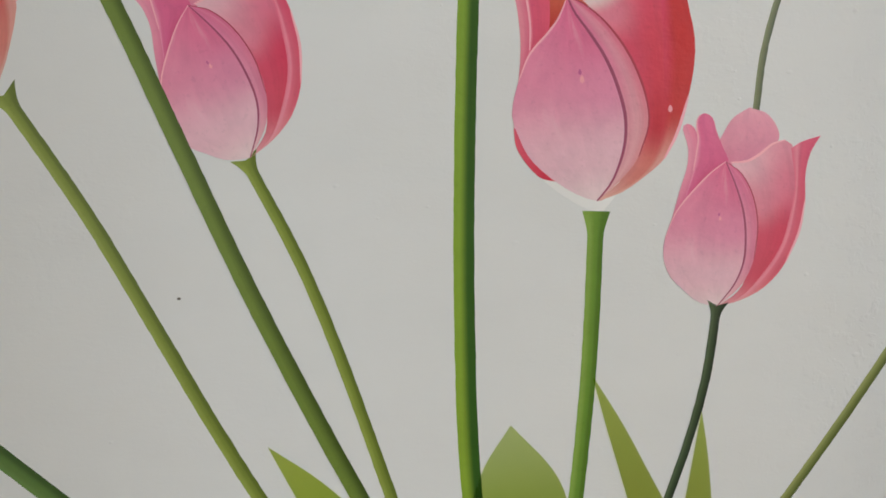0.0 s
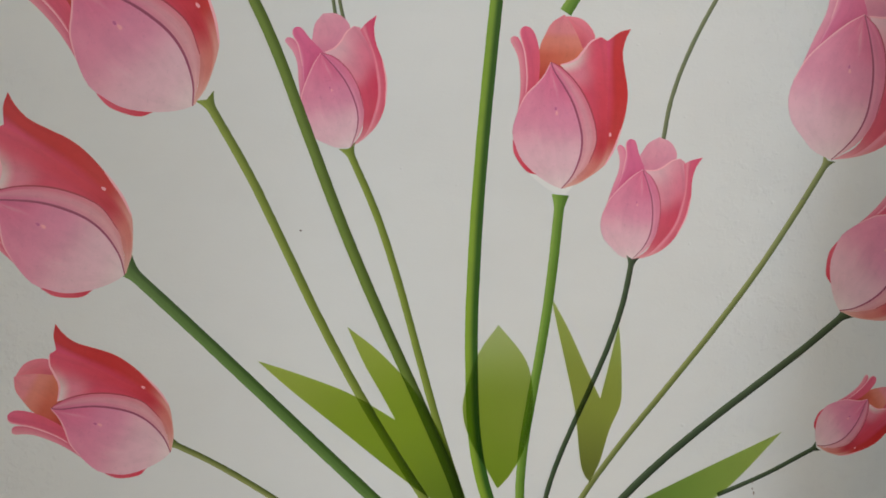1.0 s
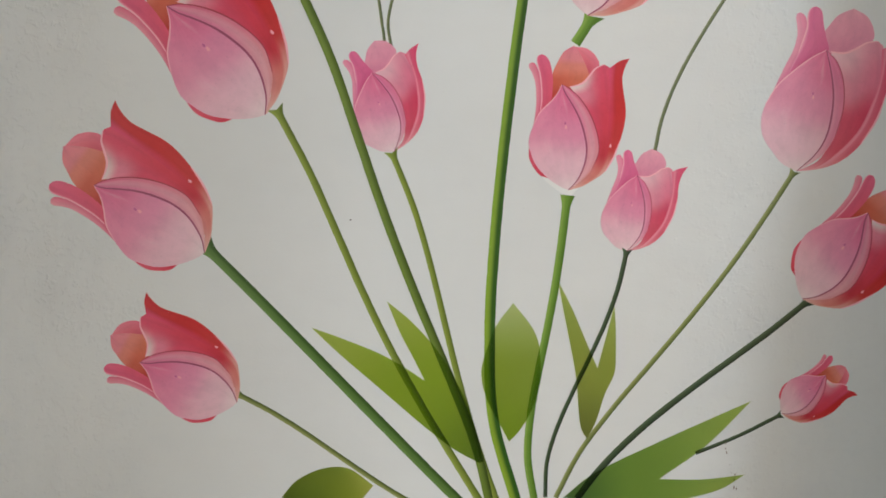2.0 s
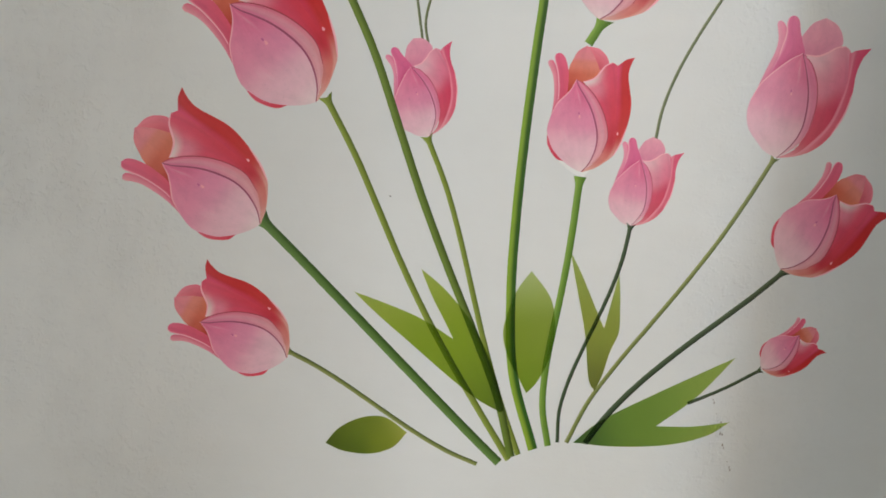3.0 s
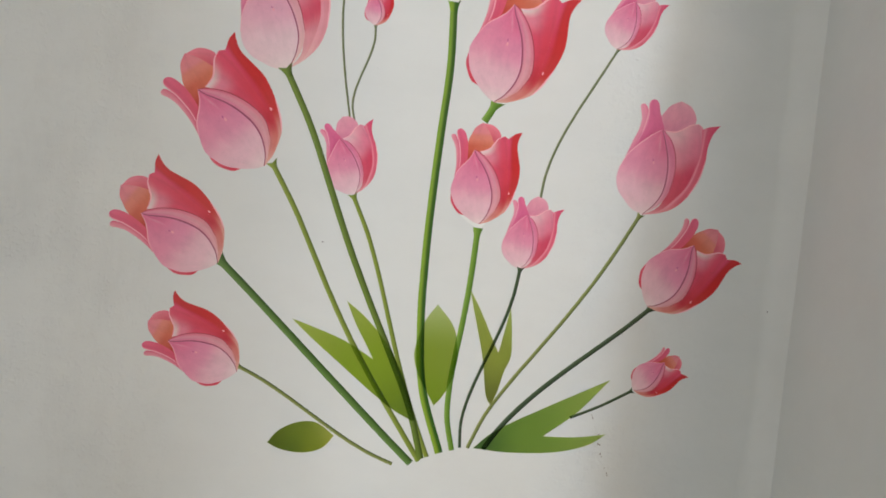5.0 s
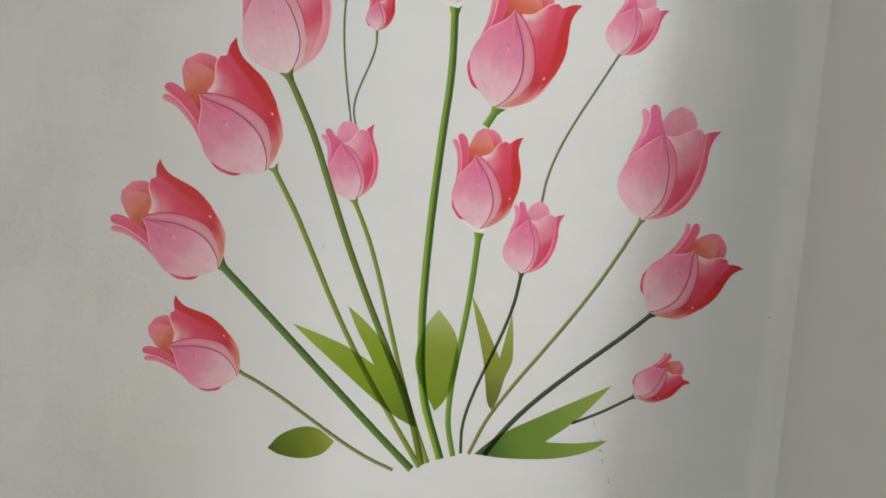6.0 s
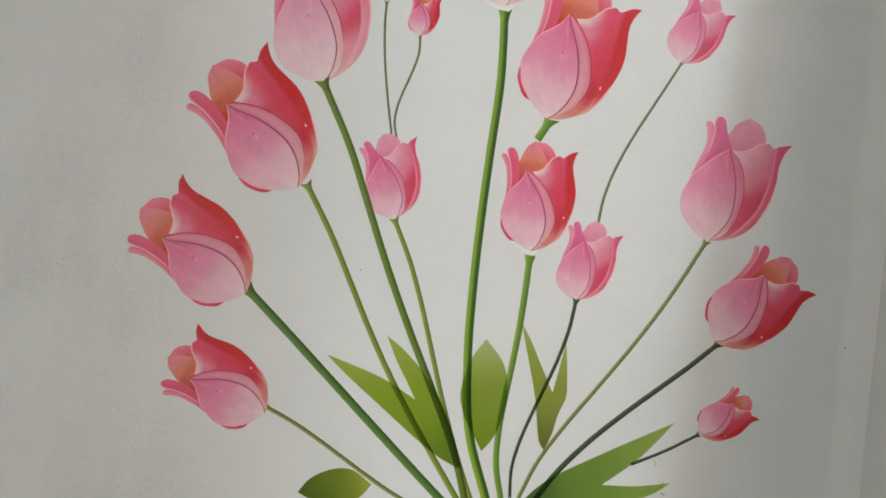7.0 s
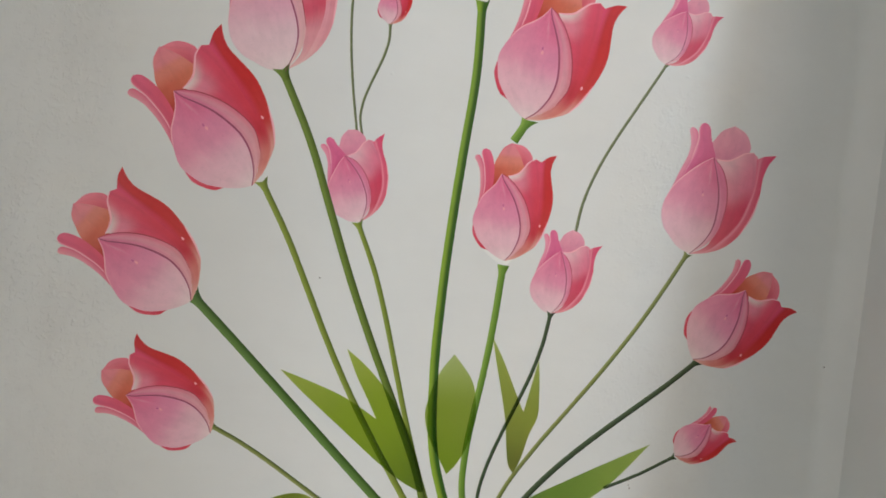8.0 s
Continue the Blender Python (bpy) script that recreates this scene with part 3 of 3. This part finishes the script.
def corner_bead():
    """The plaster that fills the corner, run out thin on the north wall and ending in a ridge."""
    bm, wide, deep, n = bmesh.new(), 0.024, 0.0165, 16
    rings = []
    for z in np.linspace(0.0, TOP, 220):
        ridge = deep + 0.0012 * noise.noise(Vector((3.1, 0.0, z * 9))) + 0.0004 * noise.noise(Vector((7.7, 0.0, z * 60)))
        run = wide + 0.006 * noise.noise(Vector((0.0, 5.3, z * 14)))
        ring = [bm.verts.new((CORNER - run * (1 - k / n), -ridge * (k / n) ** 2.1 - 0.00004, z)) for k in range(n + 1)]
        rings.append(ring)
    for a, b in zip(rings, rings[1:]):
        for k in range(n):
            f = bm.faces.new((a[k], a[k + 1], b[k + 1], b[k]))
            f.smooth = True
    mesh = bpy.data.meshes.new("trim")
    bm.to_mesh(mesh)
    bm.free()
    mesh.materials.append(WALL)
    return tagged(new("trim", mesh), "sloped off-white plaster fillet in the room's corner", "trim", "", "structure")


corner_bead()

# ---- the stickers ----
tulip(OPEN, (-0.0382, 1.5403), (-0.1029, 1.563),
      [(-0.0373, 1.5455), (-0.0159, 1.5357), (0.0056, 1.5238), (0.027, 1.5107), (0.0484, 1.4975), (0.0698, 1.485), (0.0913, 1.4744), (0.1127, 1.4665)],
      0.0035, 0.0035, "stem_dry", 0, "coral red open tulip sticker on a thin olive stem")
tulip(OPEN, (-0.0644, 1.6388), (-0.1367, 1.6773),
      [(-0.0625, 1.6418), (-0.035, 1.6174), (-0.0076, 1.5926), (0.0199, 1.5675), (0.0474, 1.5424), (0.0749, 1.5174), (0.1023, 1.4927), (0.1298, 1.4685)],
      0.0069, 0.0069, "stem_deep", 0, "large coral red open tulip sticker with thick green stem")
tulip(OPEN, (-0.0304, 1.7311), (-0.0957, 1.7939),
      [(-0.0223, 1.7335), (0.0007, 1.696), (0.0204, 1.6586), (0.0398, 1.6211), (0.061, 1.5837), (0.0848, 1.5462), (0.1107, 1.5088), (0.1372, 1.4713)],
      0.0048, 0.0051, "stem_olive", 0, "largest coral open tulip sticker on a bowed olive stem")
tulip(CLOSED_PALE, (-0.016, 1.8213), (-0.0446, 1.9062),
      [(-0.0174, 1.8201), (0.0092, 1.7706), (0.0304, 1.7211), (0.0514, 1.6716), (0.0745, 1.6222), (0.0993, 1.5727), (0.1226, 1.5232), (0.1389, 1.4737)],
      0.0059, 0.0061, "stem_moss", 6, "pale pink closed tulip sticker on a dark green stem")
tulip(CLOSED, (0.0277, 1.8972), (0.0223, 1.9262),
      [(0.0277, 1.8935), (0.028, 1.8777), (0.0292, 1.8619), (0.0311, 1.8461), (0.0336, 1.8303), (0.0365, 1.8145), (0.0398, 1.7987), (0.0432, 1.7829)],
      0.0021, 0.0019, "stem_thin", 0, "tiny pink tulip sticker on a threadlike stem")
tulip(OPEN, (0.0576, 1.8689), (0.0564, 1.8964),
      [(0.0585, 1.8688), (0.0591, 1.8563), (0.0567, 1.8438), (0.0527, 1.8313), (0.0485, 1.8188), (0.0453, 1.8063), (0.0445, 1.7938), (0.0475, 1.7813)],
      0.0021, 0.0019, "stem_thin", 0, "tiny coral tulip sticker on a curved threadlike stem")
tulip(CLOSED, (0.0542, 1.7141), (0.0363, 1.7632),
      [(0.0534, 1.712), (0.0698, 1.6783), (0.0826, 1.6445), (0.0937, 1.6108), (0.1046, 1.577), (0.1163, 1.5433), (0.1295, 1.5095), (0.1444, 1.4758)],
      0.004, 0.0045, "stem_olive", 3, "small pink closed tulip sticker on an olive stem")
tulip(CLOSED_PALE, (0.1283, 1.9026), (0.1153, 1.9854),
      [(0.1276, 1.8998), (0.1302, 1.8399), (0.1277, 1.78), (0.1255, 1.7201), (0.1248, 1.6602), (0.1266, 1.6003), (0.134, 1.5404), (0.1556, 1.4805)],
      0.0069, 0.0075, "stem_green", 0, "tall pale pink tulip sticker on the thickest stem", True)
tulip(OPEN, (0.1728, 1.8116), (0.1831, 1.9021),
      [(0.1747, 1.8091), (0.1707, 1.801), (0.1664, 1.793)],
      0.0064, 0.0069, "stem_bright", 0, "large pink and red open tulip sticker with a short stem")
tulip(OPEN, (0.1707, 1.6982), (0.1601, 1.7662),
      [(0.1705, 1.6947), (0.1695, 1.6646), (0.1679, 1.6346), (0.1652, 1.6045), (0.1618, 1.5744), (0.1592, 1.5443), (0.1599, 1.5143), (0.1672, 1.4842)],
      0.0056, 0.0051, "stem_bright", 3, "coral open tulip sticker on a bright green stem", True)
tulip(CLOSED, (0.2133, 1.6604), (0.2156, 1.7111),
      [(0.2136, 1.6598), (0.2103, 1.6352), (0.2039, 1.6106), (0.1954, 1.586), (0.1862, 1.5613), (0.1781, 1.5367), (0.1733, 1.5121), (0.1744, 1.4875)],
      0.0032, 0.0027, "stem_dark", 6, "small pink closed tulip sticker on a dark stem")
tulip(CLOSED, (0.3226, 1.7225), (0.3331, 1.803),
      [(0.3205, 1.7209), (0.3033, 1.6876), (0.2843, 1.6542), (0.2628, 1.6209), (0.2396, 1.5876), (0.2161, 1.5543), (0.1954, 1.5209), (0.1816, 1.4876)],
      0.0035, 0.0035, "stem_dry", 0, "pink closed tulip sticker half in shade")
tulip(OPEN, (0.3372, 1.6372), (0.3751, 1.6987),
      [(0.3403, 1.6349), (0.3182, 1.6139), (0.2941, 1.5929), (0.2699, 1.5719), (0.2471, 1.5509), (0.2268, 1.5299), (0.2097, 1.5089), (0.1964, 1.4879)],
      0.0043, 0.0048, "stem_dark", 0, "dark red open tulip sticker in the wall's shade")
tulip(OPEN, (0.3324, 1.557), (0.3601, 1.5857),
      [(0.3313, 1.5554), (0.3035, 1.5388), (0.2757, 1.5251)],
      0.0027, 0.0027, "stem_dark", 0, "small dark coral tulip sticker in the wall's shade")
tulip(CLOSED, (0.282, 1.872), (0.2947, 1.9171),
      [(0.2833, 1.8716), (0.2727, 1.8511), (0.2618, 1.8305), (0.2511, 1.81), (0.2414, 1.7895), (0.2335, 1.769), (0.2281, 1.7484), (0.2258, 1.7279)],
      0.0022, 0.0025, "stem_thin", 0, "small pink tulip sticker on a long curved thin stem")
leaf("twin-bladed olive green leaf sticker over three stems", [
    ("leaf_olive", [(0.1271, 1.5089), (0.1084, 1.5178), (0.0866, 1.5327), (0.0566, 1.5556), (0.0269, 1.5783), (0.0079, 1.5943)],
     [(0.1271, 1.5089), (0.1065, 1.537), (0.0857, 1.5634), None, (0.0596, 1.5776), (0.031, 1.5876), (0.0079, 1.5943)]),
    ("leaf_olive", [(0.1271, 1.5089), (0.1065, 1.537), (0.0857, 1.5634), None, (0.0772, 1.578), (0.0668, 1.5949), (0.0565, 1.6155)],
     [(0.1296, 1.5101), (0.1222, 1.5333), (0.1108, 1.558), (0.0945, 1.5822), (0.0749, 1.602), (0.0565, 1.6155)]),
])
leaf("broad pointed green leaf sticker between two stems", [
    ("leaf_green", [(0.146, 1.5251), (0.1399, 1.5349), (0.1292, 1.552), (0.1239, 1.567), (0.1239, 1.5798), (0.1304, 1.6035), (0.1407, 1.6203)],
     [(0.146, 1.5251), (0.1528, 1.5335), (0.1601, 1.5497), (0.1631, 1.5706), (0.1617, 1.5885), (0.1559, 1.6033), (0.1407, 1.6203)]),
])
leaf("narrow twin-bladed olive leaf sticker", [
    ("leaf_dull", [(0.1994, 1.5304), (0.1937, 1.5398), (0.1878, 1.5723), (0.1803, 1.5996), (0.1746, 1.6187), (0.1698, 1.6359)],
     [(0.1994, 1.5304), (0.2005, 1.556), (0.2017, 1.58), None, (0.1912, 1.5995), (0.181, 1.6187), (0.1702, 1.6362)]),
    ("leaf_dull", [(0.1994, 1.5304), (0.2005, 1.556), (0.2017, 1.58), None, (0.2039, 1.5921), (0.2065, 1.6078), (0.209, 1.6234)],
     [(0.1994, 1.5304), (0.2044, 1.5434), (0.2084, 1.5619), (0.2137, 1.5773), (0.2132, 1.5921), (0.2114, 1.609), (0.209, 1.6234)]),
])
leaf("wide forked fresh green leaf sticker", [
    ("leaf_fresh", [(0.1869, 1.4881), (0.2073, 1.5071), (0.2477, 1.5306), (0.2832, 1.5499), (0.3103, 1.5643)],
     [(0.1869, 1.4881), (0.2193, 1.4953), (0.252, 1.5052), None, (0.2826, 1.5311), (0.3103, 1.5643)]),
    ("leaf_fresh", [(0.1869, 1.4881), (0.2193, 1.4953), (0.252, 1.5052), None, (0.2825, 1.5068), (0.3117, 1.5121)],
     [(0.1869, 1.4881), (0.2202, 1.4868), (0.2627, 1.4905), (0.2941, 1.4998), (0.3117, 1.5121)]),
])
leaf("small oval green leaf sticker on a thin stem", [
    ("leaf_oval", [(-0.0047, 1.4768), (0.0088, 1.4715), (0.0291, 1.4702), (0.0463, 1.4761), (0.0565, 1.4886)],
     [(-0.0047, 1.4768), (0.0047, 1.4892), (0.0215, 1.4984), (0.0391, 1.4995), (0.0565, 1.4886)]),
])
SPECKS = [(0.0289, 0.0, 1.6676), (0.3089, 0.0, 1.7), (0.4525, -0.0015, 1.643)]
SCRATCHED = [(0.2947, 1.5338), (0.3001, 1.5192), (0.3047, 1.5061), (0.31, 1.4931), (0.3133, 1.4826), (0.3176, 1.4727)]


def speck(x, y, z, r, seed):
    rng = random.Random(seed)
    bm = bmesh.new()
    rim = []
    for k in range(11):
        a = 2 * math.pi * k / 11
        q = r * rng.uniform(0.6, 1.2)
        rim.append(bm.verts.new((q * math.cos(a), 0.0, q * math.sin(a) * 0.8)))
    top = bm.verts.new((0, -r * 0.35, 0))
    for k in range(11):
        bm.faces.new((rim[k - 1], rim[k], top))
    mesh = bpy.data.meshes.new("dirt_speck")
    bm.to_mesh(mesh)
    bm.free()
    mesh.materials.append(SPECK)
    ob = new("dirt_speck", mesh)
    ob.matrix_world = pose(x, y, z)
    return tagged(ob, "tiny dark brown dirt speck on the wall", "speck", "wall specks")


for k, (x, y, z) in enumerate(SPECKS):
    speck(x, y, z, (0.0007, 0.0008, 0.0009)[k], k)


def scratch(points):
    """A broken row of small chips in the paint."""
    rng, (x, z) = random.Random(5), points[0]
    bm = bmesh.new()
    for q in spline([(a - x, b - z) for a, b in points], 16):
        if rng.random() < 0.25:
            continue
        r, lean = rng.uniform(0.0002, 0.0007), rng.uniform(1.0, 2.4)
        cx, cz = q.x + rng.gauss(0, 0.0007), q.y + rng.gauss(0, 0.001)
        rim = [bm.verts.new((cx + r * rng.uniform(0.6, 1.2) * math.cos(k), 0.0, cz + r * lean * rng.uniform(0.6, 1.2) * math.sin(k))) for k in (0, 0.9, 1.8, 2.7, 3.6, 4.5, 5.4)]
        top = bm.verts.new((cx, -0.0001, cz))
        for k in range(7):
            bm.faces.new((rim[k - 1], rim[k], top))
    mesh = bpy.data.meshes.new("paint_scratch")
    bm.to_mesh(mesh)
    bm.free()
    mesh.materials.append(SCRATCH)
    ob = new("paint_scratch", mesh)
    ob.matrix_world = pose(x, 0, z)
    return tagged(ob, "broken brown scratch in the wall's paint", "scratch")


scratch(SCRATCHED)


def paint_blobs():
    """Dried drips and grains under the paint, thick in two stretches of the wall."""
    rng, bm = random.Random(11), bmesh.new()
    bpy.context.view_layer.update()
    graph = bpy.context.evaluated_depsgraph_get()
    for x0, x1, z0, z1, count in ((0.20, 0.30, 1.56, 1.96, 240), (0.28, 0.38, 1.48, 1.98, 420), (-0.36, -0.10, 1.42, 1.98, 620), (-0.10, 0.20, 1.50, 1.90, 160)):
        for _ in range(count):
            x, z = rng.uniform(x0, x1), rng.uniform(z0, z1)
            under = [scene.ray_cast(graph, (x + dx, -0.05, z + dz), (0, 1, 0))[4] for dx, dz in ((0, 0), (0.003, 0), (-0.003, 0), (0, 0.003), (0, -0.003))]
            if any(ob is None or ob.name != "wall_north" for ob in under):
                continue
            r = min(0.0014, rng.lognormvariate(-7.95, 0.45))
            a, sides = rng.uniform(0, 6.28), 7
            wide = rng.uniform(1.0, 2.2)
            lo = [bm.verts.new((x + wide * r * math.cos(a + k * 6.283 / sides), 0.00002, z + r * math.sin(a + k * 6.283 / sides))) for k in range(sides)]
            hi = [bm.verts.new((x + 0.55 * wide * r * math.cos(a + k * 6.283 / sides), -0.22 * r, z + 0.55 * r * math.sin(a + k * 6.283 / sides))) for k in range(sides)]
            for k in range(sides):
                bm.faces.new((lo[k - 1], lo[k], hi[k], hi[k - 1])).smooth = True
            bm.faces.new(hi).smooth = True
    mesh = bpy.data.meshes.new("paint_grains")
    bm.to_mesh(mesh)
    bm.free()
    mesh.materials.append(WALL)
    return tagged(new("paint_grains", mesh), "small off-white grains under the wall's paint", "paint grains", "", "stuff")


paint_blobs()
